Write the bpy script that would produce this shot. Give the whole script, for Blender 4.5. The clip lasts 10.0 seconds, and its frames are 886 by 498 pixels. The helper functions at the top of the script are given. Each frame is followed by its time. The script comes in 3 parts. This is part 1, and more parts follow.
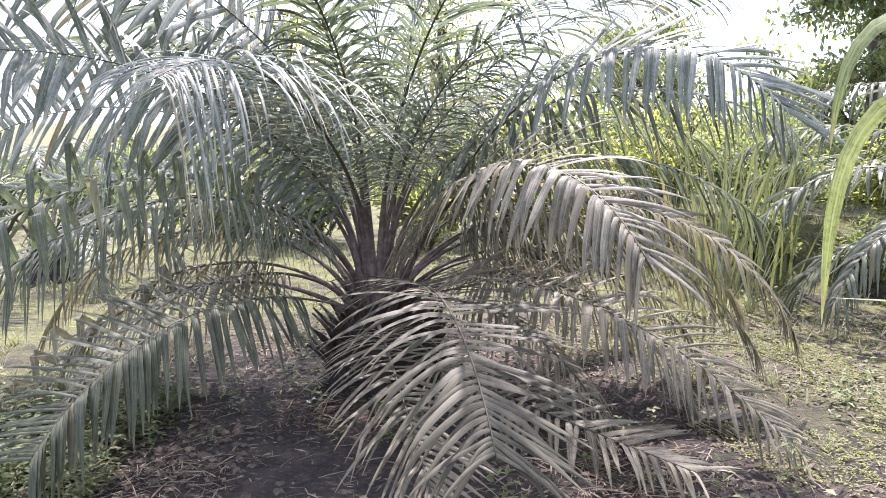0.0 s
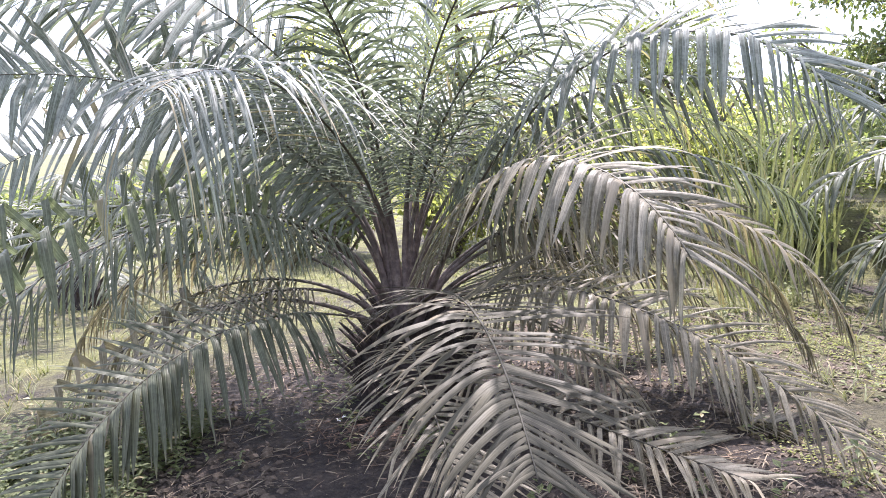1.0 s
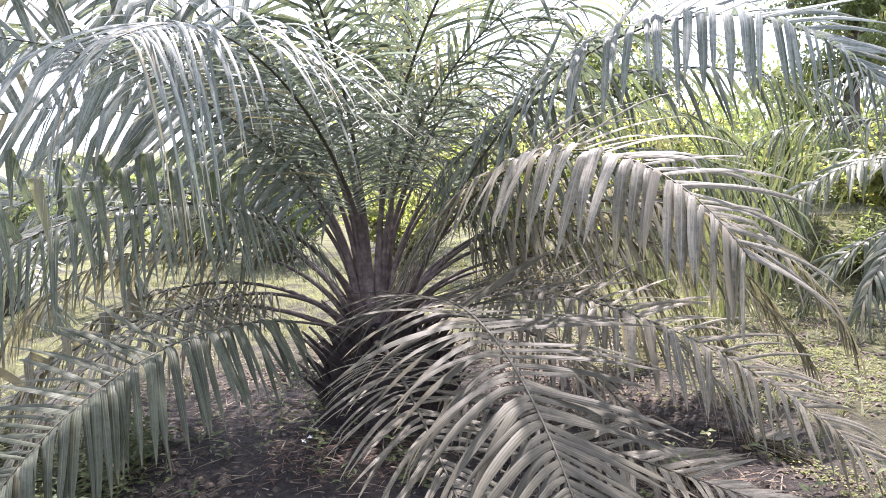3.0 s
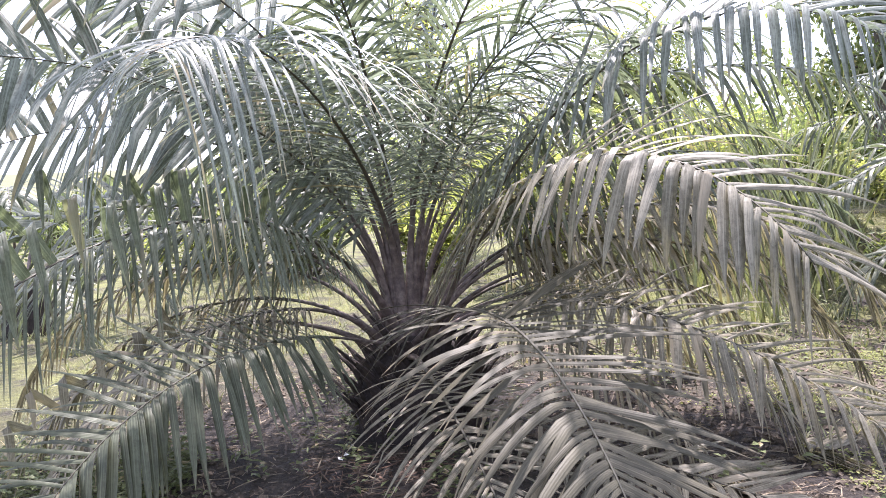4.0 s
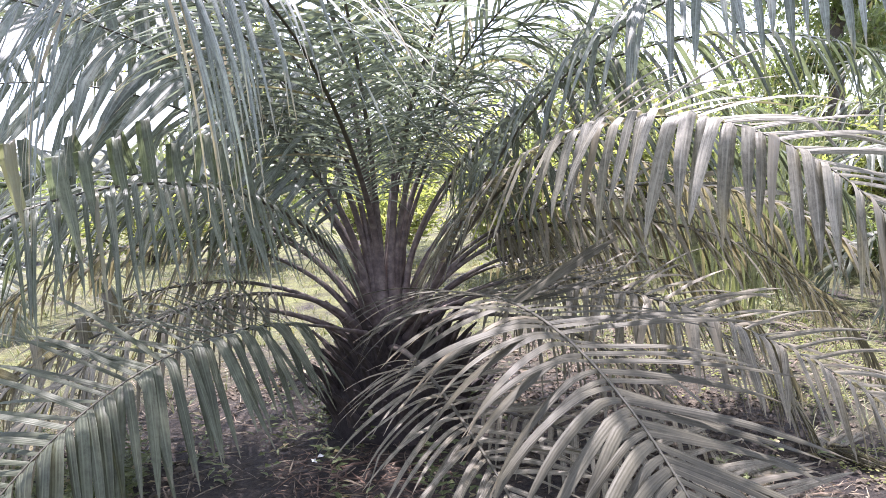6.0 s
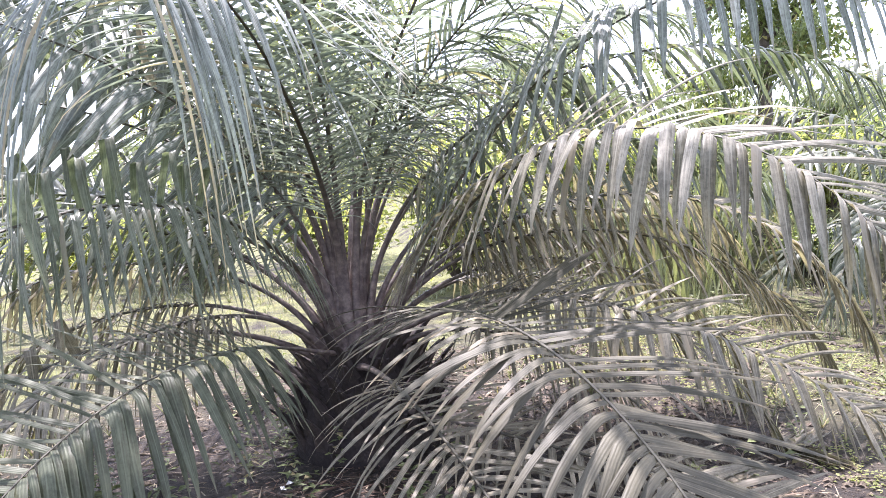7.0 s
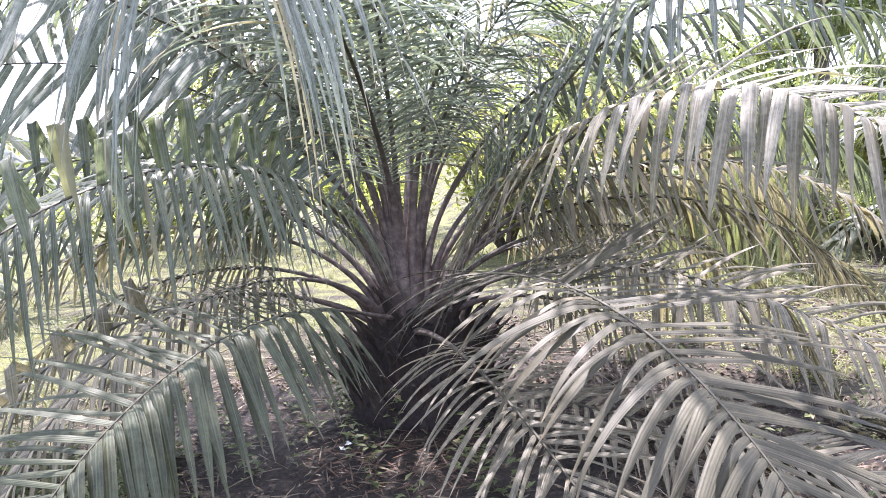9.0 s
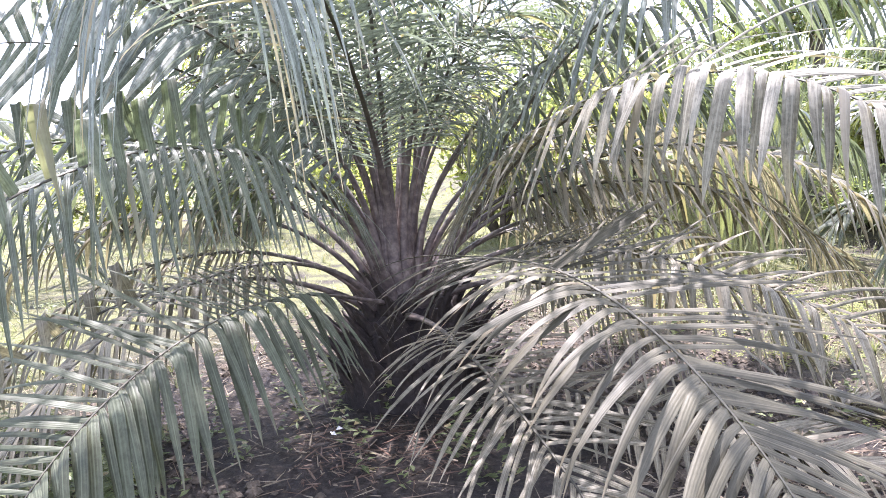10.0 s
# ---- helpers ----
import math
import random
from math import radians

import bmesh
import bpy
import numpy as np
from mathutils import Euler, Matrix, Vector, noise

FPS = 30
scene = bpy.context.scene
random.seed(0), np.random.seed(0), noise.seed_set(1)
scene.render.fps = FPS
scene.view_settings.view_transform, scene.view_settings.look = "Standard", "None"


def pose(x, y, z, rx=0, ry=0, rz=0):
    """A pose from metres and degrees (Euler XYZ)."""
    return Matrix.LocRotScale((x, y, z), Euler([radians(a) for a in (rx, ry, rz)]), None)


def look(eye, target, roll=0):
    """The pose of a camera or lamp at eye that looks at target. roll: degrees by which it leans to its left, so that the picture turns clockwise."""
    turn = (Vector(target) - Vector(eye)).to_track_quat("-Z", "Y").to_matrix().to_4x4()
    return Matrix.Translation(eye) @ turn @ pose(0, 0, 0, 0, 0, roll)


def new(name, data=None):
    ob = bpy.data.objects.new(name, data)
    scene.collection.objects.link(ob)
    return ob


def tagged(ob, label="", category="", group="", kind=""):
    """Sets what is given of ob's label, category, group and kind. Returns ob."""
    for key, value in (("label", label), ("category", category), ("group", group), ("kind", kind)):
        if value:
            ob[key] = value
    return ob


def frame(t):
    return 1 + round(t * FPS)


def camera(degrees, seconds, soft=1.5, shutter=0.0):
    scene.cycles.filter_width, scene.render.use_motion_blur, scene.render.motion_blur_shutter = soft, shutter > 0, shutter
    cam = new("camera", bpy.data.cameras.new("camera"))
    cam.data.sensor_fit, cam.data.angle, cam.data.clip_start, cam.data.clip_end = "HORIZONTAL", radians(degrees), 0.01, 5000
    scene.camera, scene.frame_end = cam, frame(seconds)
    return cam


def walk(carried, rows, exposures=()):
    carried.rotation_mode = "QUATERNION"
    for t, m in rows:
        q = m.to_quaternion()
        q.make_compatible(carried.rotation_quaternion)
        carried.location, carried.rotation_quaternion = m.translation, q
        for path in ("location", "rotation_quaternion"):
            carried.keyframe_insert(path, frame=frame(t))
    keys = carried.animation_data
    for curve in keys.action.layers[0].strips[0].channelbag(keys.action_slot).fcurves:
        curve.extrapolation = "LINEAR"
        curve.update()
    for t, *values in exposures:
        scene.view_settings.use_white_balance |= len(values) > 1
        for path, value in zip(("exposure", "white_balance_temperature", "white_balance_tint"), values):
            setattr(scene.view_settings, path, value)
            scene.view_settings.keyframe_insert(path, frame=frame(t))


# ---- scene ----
cam = camera(64.3, 10.0, soft=0.6)
PATH = [
    (0, (0.0277, -0.0008, 1.5435), (0.0232, 1.4865, 1.3462), -0),
    (0.5, (0.0457, 0.069, 1.5285), (0.0158, 1.5585, 1.3493), -1.1),
    (1, (0.0405, 0.165, 1.5143), (-0.0248, 1.653, 1.3357), -3.2),
    (1.5, (-0.0203, 0.261, 1.4693), (-0.045, 1.7468, 1.2622), -1.6),
    (2, (-0.1447, 0.39, 1.4557), (-0.0413, 1.8765, 1.2832), -1.8),
    (2.5, (-0.1965, 0.468, 1.4385), (-0.0668, 1.95, 1.245), -0.9),
    (2.7, (-0.2145, 0.4973, 1.437), (-0.1245, 1.9852, 1.2742), -1.6),
    (3.8, (-0.279, 0.6232, 1.4325), (-0.216, 2.1128, 1.269), -2),
    (4, (-0.3, 0.6285, 1.4415), (-0.267, 2.121, 1.2982), -3.4),
    (4.5, (-0.4042, 0.7095, 1.4272), (-0.351, 2.2027, 1.2968), -2.7),
    (5, (-0.4665, 0.7635, 1.4085), (-0.3352, 2.2485, 1.2428), -1.8),
    (5.2, (-0.4763, 0.7845, 1.4018), (-0.3405, 2.2695, 1.2397), -1.5),
    (6.3, (-0.5407, 1.0357, 1.3418), (-0.381, 2.5178, 1.179), -2.4),
    (6.5, (-0.5655, 1.0425, 1.3418), (-0.3915, 2.5238, 1.1797), -2.4),
    (7, (-0.6375, 1.0583, 1.3665), (-0.3562, 2.5245, 1.2232), -3.2),
    (7.5, (-0.6923, 1.0388, 1.3665), (-0.4575, 2.508, 1.1775), -2.2),
    (8, (-0.7298, 1.0597, 1.3568), (-0.5272, 2.5343, 1.1723), -3.5),
    (8.5, (-0.7402, 1.0688, 1.3538), (-0.5475, 2.5433, 1.158), -3.5),
    (9, (-0.744, 1.0882, 1.3493), (-0.5415, 2.5605, 1.1467), -3),
    (9.5, (-0.7372, 1.1145, 1.3395), (-0.4845, 2.5687, 1.0717), -2.8),
    (10, (-0.7282, 1.1145, 1.3455), (-0.516, 2.58, 1.1093), -2.8),
]
walk(cam, [(t, look(eye, target, roll)) for t, eye, target, roll in PATH], [(0, 2.02, 6000, 24), (2.6, 2.16, 6000, 24), (4.5, 2.06, 6000, 24), (6.3, 2.23, 5900, 24), (7, 2.39, 5900, 24), (8.2, 2.37, 5900, 24), (10, 2.7, 5850, 24)])

# ---- light ----
SUN_EL, SUN_AZ = 66.0, 4.0        # degrees; azimuth clockwise from +y
world = bpy.data.worlds.new("sky")
scene.world = world
world.use_nodes = True
wn = world.node_tree
sky = wn.nodes.new("ShaderNodeTexSky")
sky.sky_type = "NISHITA"
sky.sun_disc = False
sky.sun_elevation, sky.sun_rotation = radians(SUN_EL), radians(SUN_AZ)
sky.air_density, sky.dust_density, sky.ozone_density = 1.0, 2.0, 1.0
haze = wn.nodes.new("ShaderNodeMix")          # thin bright cloud over the blue
haze.data_type = "RGBA"
haze.inputs[0].default_value = 0.6
haze.inputs[7].default_value = (6.0, 6.5, 7.3, 1)
wn.links.new(sky.outputs[0], haze.inputs[6])
wn.links.new(haze.outputs[2], wn.nodes["Background"].inputs[0])
wn.nodes["Background"].inputs[1].default_value = 0.11
sun_data = bpy.data.lights.new("sun", "SUN")
sun_data.energy, sun_data.angle, sun_data.color = 4.6, radians(1.2), (1.0, 0.94, 0.86)
sun = new("sun", sun_data)
sun_dir = Vector((math.sin(radians(SUN_AZ)) * math.cos(radians(SUN_EL)),
                  math.cos(radians(SUN_AZ)) * math.cos(radians(SUN_EL)), math.sin(radians(SUN_EL))))
sun.matrix_world = look(sun_dir * 40, (0, 0, 0))


# ---- materials ----
def material(name):
    m = bpy.data.materials.new(name)
    m.use_nodes = True
    t = m.node_tree
    return m, t, t.nodes["Principled BSDF"]


def node(t, kind, **values):
    n = t.nodes.new(kind)
    for key, v in values.items():
        n.inputs[key].default_value = v
    return n


def ramp(t, source, stops):
    n = t.nodes.new("ShaderNodeValToRGB")
    e = n.color_ramp.elements
    while len(e) < len(stops):
        e.new(0.5)
    for k, (at, colour) in enumerate(stops):
        e[k].position, e[k].color = at, (*colour, 1)
    t.links.new(source, n.inputs[0])
    return n


def noise_tex(t, scale, detail=4.0, rough=0.6, coords=None):
    n = node(t, "ShaderNodeTexNoise", Scale=scale, Detail=detail, Roughness=rough)
    if coords is not None:
        t.links.new(coords, n.inputs["Vector"])
    return n


def blend(t, fac, a, b, mode="MIX"):
    n = t.nodes.new("ShaderNodeMix")
    n.data_type, n.blend_type = "RGBA", mode
    for sock, v in ((n.inputs[0], fac), (n.inputs[6], a), (n.inputs[7], b)):
        if hasattr(v, "is_output"):
            t.links.new(v, sock)
        elif isinstance(v, (int, float)):
            sock.default_value = v
        else:
            sock.default_value = (*v, 1)
    return n.outputs[2]


def arith(t, op, a, b=0.0):
    n = t.nodes.new("ShaderNodeMath")
    n.operation = op
    for k, v in enumerate((a, b)):
        if hasattr(v, "is_output"):
            t.links.new(v, n.inputs[k])
        else:
            n.inputs[k].default_value = v
    return n.outputs[0]


def bump(t, p, height, strength, distance=0.01):
    n = node(t, "ShaderNodeBump", Strength=strength, Distance=distance)
    t.links.new(height, n.inputs["Height"])
    t.links.new(n.outputs[0], p.inputs["Normal"])


def random_of(t):
    """One random number for each loose piece of a mesh and each object."""
    geo, info = t.nodes.new("ShaderNodeNewGeometry"), t.nodes.new("ShaderNodeObjectInfo")
    return arith(t, "FRACT", arith(t, "ADD", geo.outputs["Random Per Island"], info.outputs["Random"]))


def leaf_material(name, dark, mid, pale, dry=(0.34, 0.27, 0.16), dry_share=0.12, rough=0.38, glow=0.22, veins=26.0, stain=(0.04, 0.036, 0.023), through_tint=(1.5, 1.6, 0.8)):
    """A blade with a uv of (across, along): long veins, a pale midrib, dry tips, light through the blade."""
    m, t, p = material(name)
    r = random_of(t)
    uv = t.nodes.new("ShaderNodeUVMap")
    sep = t.nodes.new("ShaderNodeSeparateXYZ")
    t.links.new(uv.outputs[0], sep.inputs[0])
    across, along = sep.outputs[0], sep.outputs[1]
    base = ramp(t, r, [(0.0, dark), (0.55, mid), (1.0, pale)]).outputs[0]
    geo = t.nodes.new("ShaderNodeTexCoord")
    big = noise_tex(t, 9.0, 3.0, 0.6, geo.outputs["Object"])
    base = blend(t, 0.55, base, ramp(t, big.outputs[0], [(0.3, dark), (0.7, pale)]).outputs[0])
    line = arith(t, "SINE", arith(t, "MULTIPLY", across, veins))
    base = blend(t, arith(t, "MULTIPLY", arith(t, "ADD", line, 1.0), 0.04), base, pale)
    xyz = t.nodes.new("ShaderNodeCombineXYZ")
    for k, v in enumerate((arith(t, "MULTIPLY", across, 9.0), arith(t, "MULTIPLY", along, 5.0), arith(t, "MULTIPLY", r, 83.0))):
        t.links.new(v, xyz.inputs[k])
    streak = noise_tex(t, 1.0, 6.0, 0.72, xyz.outputs[0])
    base = blend(t, ramp(t, streak.outputs[0], [(0.36, (0.55, 0.55, 0.55)), (0.55, (0, 0, 0))]).outputs[0], base, stain)
    base = blend(t, ramp(t, streak.outputs[0], [(0.52, (0, 0, 0)), (0.72, (0.5, 0.5, 0.5))]).outputs[0], base, pale)
    dust = noise_tex(t, 55.0, 4.0, 0.7, geo.outputs["Object"])
    base = blend(t, ramp(t, dust.outputs[0], [(0.34, (0.4, 0.4, 0.4)), (0.5, (0, 0, 0))]).outputs[0], base, stain)
    base = blend(t, ramp(t, dust.outputs[0], [(0.52, (0, 0, 0)), (0.7, (0.3, 0.3, 0.3))]).outputs[0], base, pale)
    rib = arith(t, "LESS_THAN", arith(t, "ABSOLUTE", arith(t, "SUBTRACT", across, 0.5)), 0.05)
    base = blend(t, arith(t, "MULTIPLY", rib, 0.55), base, pale)
    spots = noise_tex(t, 30.0, 5.0, 0.7, geo.outputs["Object"])
    tip = arith(t, "ADD", arith(t, "MULTIPLY", arith(t, "SUBTRACT", along, 0.84), 4.0), arith(t, "SUBTRACT", spots.outputs[0], 0.5))
    whole = arith(t, "GREATER_THAN", arith(t, "FRACT", arith(t, "MULTIPLY", r, 17.3)), 1.0 - dry_share)
    worn = arith(t, "MULTIPLY", whole, arith(t, "ADD", spots.outputs[0], 0.2))
    mask = t.nodes.new("ShaderNodeClamp")
    t.links.new(arith(t, "ADD", arith(t, "MAXIMUM", tip, 0.0), worn), mask.inputs[0])
    base = blend(t, mask.outputs[0], base, dry)
    t.links.new(base, p.inputs["Base Color"])
    t.links.new(arith(t, "ADD", arith(t, "MULTIPLY", big.outputs[0], 0.25), rough - 0.1), p.inputs["Roughness"])
    p.inputs["Specular IOR Level"].default_value = 0.26
    bump(t, p, arith(t, "ADD", line, arith(t, "MULTIPLY", streak.outputs[0], 3.0)), 0.2, 0.0015)
    thin = t.nodes.new("ShaderNodeBsdfTranslucent")
    t.links.new(blend(t, 1.0, base, through_tint, "MULTIPLY"), thin.inputs[0])
    mix = node(t, "ShaderNodeMixShader", Fac=glow)
    t.links.new(p.outputs[0], mix.inputs[1])
    t.links.new(thin.outputs[0], mix.inputs[2])
    t.links.new(mix.outputs[0], t.nodes["Material Output"].inputs[0])
    return m


PALM_LEAF = leaf_material("palm_leaf", (0.06, 0.069, 0.048), (0.1, 0.113, 0.08), (0.178, 0.19, 0.145), dry=(0.21, 0.185, 0.125), dry_share=0.04, rough=0.36, glow=0.3, through_tint=(1.6, 1.8, 1.15))
DULL_LEAF = leaf_material("dull_palm_leaf", (0.1, 0.091, 0.065), (0.17, 0.155, 0.115), (0.295, 0.272, 0.212), dry=(0.2, 0.17, 0.12), dry_share=0.04, rough=0.52, glow=0.24, through_tint=(1.6, 1.6, 1.1))
# palm leaf lightened and blued: sky light and glare put into the colour
SKYLIT_PALE_LEAF = leaf_material("skylit_pale_palm_leaf", (0.095, 0.107, 0.088), (0.165, 0.182, 0.155), (0.28, 0.3, 0.265), dry_share=0.03, rough=0.44, glow=0.3, through_tint=(1.4, 1.55, 1.2))
# taupe hue of the front frond, darkened in place of shade falling on it
SHADED_TAUPE_LEAF = leaf_material("shaded_taupe_palm_leaf", (0.033, 0.03, 0.019), (0.053, 0.048, 0.031), (0.096, 0.087, 0.058), dry=(0.19, 0.155, 0.1), dry_share=0.05, rough=0.55, glow=0.12, through_tint=(1.6, 1.5, 1.0))
# olive hue of the low left frond; its darkness stands in for shade
SHADED_OLIVE_LEAF = leaf_material("shaded_olive_palm_leaf", (0.038, 0.043, 0.026), (0.065, 0.073, 0.045), (0.118, 0.128, 0.082), dry=(0.17, 0.15, 0.1), dry_share=0.04, rough=0.52, glow=0.2, through_tint=(1.6, 1.7, 1.05))
YOUNG_LEAF = leaf_material("young_palm_leaf", (0.06, 0.071, 0.058), (0.105, 0.12, 0.1), (0.21, 0.225, 0.195), dry_share=0.03, rough=0.36, glow=0.28, through_tint=(1.5, 1.7, 1.1))
OLD_LEAF = leaf_material("old_palm_leaf", (0.1, 0.09, 0.063), (0.175, 0.156, 0.112), (0.3, 0.268, 0.2), dry=(0.27, 0.23, 0.165), dry_share=0.14, rough=0.44, glow=0.3, through_tint=(1.6, 1.6, 1.1))
GRASS_LEAF = leaf_material("grass_blade", (0.10, 0.115, 0.05), (0.17, 0.185, 0.09), (0.28, 0.29, 0.17), dry_share=0.15, rough=0.5, glow=0.2)
WEED_LEAF = leaf_material("weed_leaf", (0.07, 0.09, 0.035), (0.115, 0.145, 0.06), (0.2, 0.225, 0.1), dry_share=0.08, rough=0.5, glow=0.3)
BUSH_LEAF = leaf_material("bush_leaf", (0.085, 0.115, 0.055), (0.15, 0.19, 0.09), (0.26, 0.29, 0.15), dry_share=0.05, rough=0.42, glow=0.45)
LIME_LEAF = leaf_material("lime_leaf", (0.13, 0.15, 0.05), (0.21, 0.235, 0.09), (0.36, 0.375, 0.17), dry_share=0.1, rough=0.5, glow=0.55)
STRAP_LEAF = leaf_material("strap_leaf", (0.13, 0.16, 0.06), (0.2, 0.23, 0.10), (0.30, 0.32, 0.18), dry_share=0.0, rough=0.35, glow=0.35, veins=60.0)
STRAW = leaf_material("straw", (0.11, 0.082, 0.058), (0.2, 0.155, 0.11), (0.36, 0.30, 0.22), dry=(0.16, 0.11, 0.08), dry_share=0.2, rough=0.7, glow=0.1)
RUST = leaf_material("rust_litter", (0.05, 0.03, 0.02), (0.10, 0.06, 0.042), (0.2, 0.135, 0.1), dry=(0.12, 0.07, 0.05), dry_share=0.2, rough=0.75, glow=0.05)


def petiole_material():
    m, t, p = material("petiole")
    r = random_of(t)
    uv = t.nodes.new("ShaderNodeUVMap")
    sep = t.nodes.new("ShaderNodeSeparateXYZ")
    t.links.new(uv.outputs[0], sep.inputs[0])
    co = t.nodes.new("ShaderNodeTexCoord")
    grain = noise_tex(t, 22.0, 5.0, 0.65, co.outputs["Object"])
    woody = ramp(t, grain.outputs[0], [(0.25, (0.035, 0.025, 0.024)), (0.5, (0.125, 0.094, 0.084)), (0.75, (0.27, 0.215, 0.18))]).outputs[0]
    green = ramp(t, grain.outputs[0], [(0.3, (0.03, 0.027, 0.018)), (0.7, (0.085, 0.074, 0.046))]).outputs[0]
    k = t.nodes.new("ShaderNodeClamp")
    t.links.new(arith(t, "MULTIPLY", arith(t, "SUBTRACT", sep.outputs[1], 0.16), 4.0), k.inputs[0])
    t.links.new(blend(t, k.outputs[0], woody, green), p.inputs["Base Color"])
    p.inputs["Roughness"].default_value = 0.65
    bump(t, p, grain.outputs[0], 0.5, 0.006)
    return m


def plain_noise(name, scale, stops, rough=0.85, relief=0.5, depth=0.01, coords="Object"):
    m, t, p = material(name)
    co = t.nodes.new("ShaderNodeTexCoord")
    a = noise_tex(t, scale, 6.0, 0.65, co.outputs[coords])
    b = noise_tex(t, scale * 0.17, 3.0, 0.6, co.outputs[coords])
    f = arith(t, "ADD", arith(t, "MULTIPLY", a.outputs[0], 0.6), arith(t, "MULTIPLY", b.outputs[0], 0.4))
    t.links.new(ramp(t, f, stops).outputs[0], p.inputs["Base Color"])
    p.inputs["Roughness"].default_value = rough
    bump(t, p, a.outputs[0], relief, depth)
    return m


PETIOLE = petiole_material()
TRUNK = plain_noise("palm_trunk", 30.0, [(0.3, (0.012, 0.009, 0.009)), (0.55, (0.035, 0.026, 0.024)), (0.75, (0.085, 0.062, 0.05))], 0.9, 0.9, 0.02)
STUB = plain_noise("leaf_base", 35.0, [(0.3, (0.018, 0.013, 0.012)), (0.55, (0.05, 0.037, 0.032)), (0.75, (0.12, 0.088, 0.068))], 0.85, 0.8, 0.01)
BARK = plain_noise("bark", 18.0, [(0.3, (0.04, 0.03, 0.025)), (0.7, (0.15, 0.12, 0.09))], 0.9, 0.8, 0.02)
CLOD = plain_noise("soil_clod", 45.0, [(0.3, (0.04, 0.03, 0.021)), (0.55, (0.115, 0.09, 0.066)), (0.75, (0.25, 0.205, 0.155))], 0.95, 0.8, 0.02)


def ground_material():
    m, t, p = material("ground")
    geo = t.nodes.new("ShaderNodeNewGeometry")
    pos = geo.outputs["Position"]
    fine, mid, big = noise_tex(t, 26.0, 6.0, 0.7, pos), noise_tex(t, 3.2, 5.0, 0.62, pos), noise_tex(t, 0.55, 4.0, 0.6, pos)
    soil = ramp(t, fine.outputs[0], [(0.28, (0.008, 0.0055, 0.0045)), (0.5, (0.024, 0.017, 0.0135)), (0.72, (0.066, 0.048, 0.036))]).outputs[0]
    litter = ramp(t, fine.outputs[0], [(0.3, (0.022, 0.016, 0.012)), (0.6, (0.068, 0.051, 0.038)), (0.8, (0.16, 0.125, 0.09))]).outputs[0]
    moss = ramp(t, fine.outputs[0], [(0.3, (0.06, 0.062, 0.02)), (0.6, (0.165, 0.17, 0.05)), (0.8, (0.27, 0.265, 0.1))]).outputs[0]
    c = blend(t, ramp(t, mid.outputs[0], [(0.40, (0, 0, 0)), (0.62, (1, 1, 1))]).outputs[0], soil, litter)
    far = t.nodes.new("ShaderNodeVectorMath")
    far.operation = "DISTANCE"
    t.links.new(pos, far.inputs[0])
    far.inputs[1].default_value = (-0.3, 3.6, 0.0)
    away = t.nodes.new("ShaderNodeClamp")
    t.links.new(arith(t, "MULTIPLY", arith(t, "SUBTRACT", far.outputs["Value"], 1.9), 0.42), away.inputs[0])
    patch = arith(t, "ADD", arith(t, "MULTIPLY", mid.outputs[0], 0.5), arith(t, "MULTIPLY", big.outputs[0], 0.5))
    grown = arith(t, "MULTIPLY", ramp(t, patch, [(0.40, (0, 0, 0)), (0.56, (1, 1, 1))]).outputs[0], away.outputs[0])
    t.links.new(blend(t, grown, c, moss), p.inputs["Base Color"])
    p.inputs["Roughness"].default_value = 0.95
    bump(t, p, arith(t, "ADD", fine.outputs[0], arith(t, "MULTIPLY", noise_tex(t, 90.0, 4.0, 0.7, pos).outputs[0], 0.35)), 1.0, 0.05)
    return m


GROUND = ground_material()


# ---- mesh helpers ----
def part(name, mesh, mat, parent=None, label="", kind=""):
    """Links a bmesh or a mesh as one object, under a thing or a part."""
    if isinstance(mesh, bmesh.types.BMesh):
        data = bpy.data.meshes.new(name)
        mesh.to_mesh(data)
        mesh.free()
    else:
        data = mesh
    if not data.materials:
        data.materials.append(mat)
    ob = new(name, data)
    if parent is not None:
        ob.parent = parent
    return tagged(ob, label, kind=kind)


def thing(name, place, label, category, group="", kind=""):
    ob = new(name)
    ob.empty_display_size = 0.1
    ob.location = place
    return tagged(ob, label, category, group, kind)


class Bag:
    """Collects vertices, faces and uvs for one mesh."""

    def __init__(self):
        self.v, self.f, self.uv = [], [], []

    def add(self, verts, faces, uvs):
        k = len(self.v)
        self.v.extend(verts)
        self.uv.extend(uvs)
        self.f.extend([tuple(i + k for i in f) for f in faces])

    def mesh(self, name, smooth=True):
        data = bpy.data.meshes.new(name)
        data.from_pydata([tuple(p) for p in self.v], [], self.f)
        lay = data.uv_layers.new(name="uv")
        idx = np.empty(len(data.loops), dtype=np.int32)
        data.loops.foreach_get("vertex_index", idx)
        lay.data.foreach_set("uv", np.asarray(self.uv, dtype=np.float32)[idx].ravel())
        if smooth:
            data.polygons.foreach_set("use_smooth", [True] * len(data.polygons))
        data.update()
        return data


UP = np.array([0.0, 0.0, 1.0])


def unit(v):
    return v / (np.linalg.norm(v) + 1e-12)


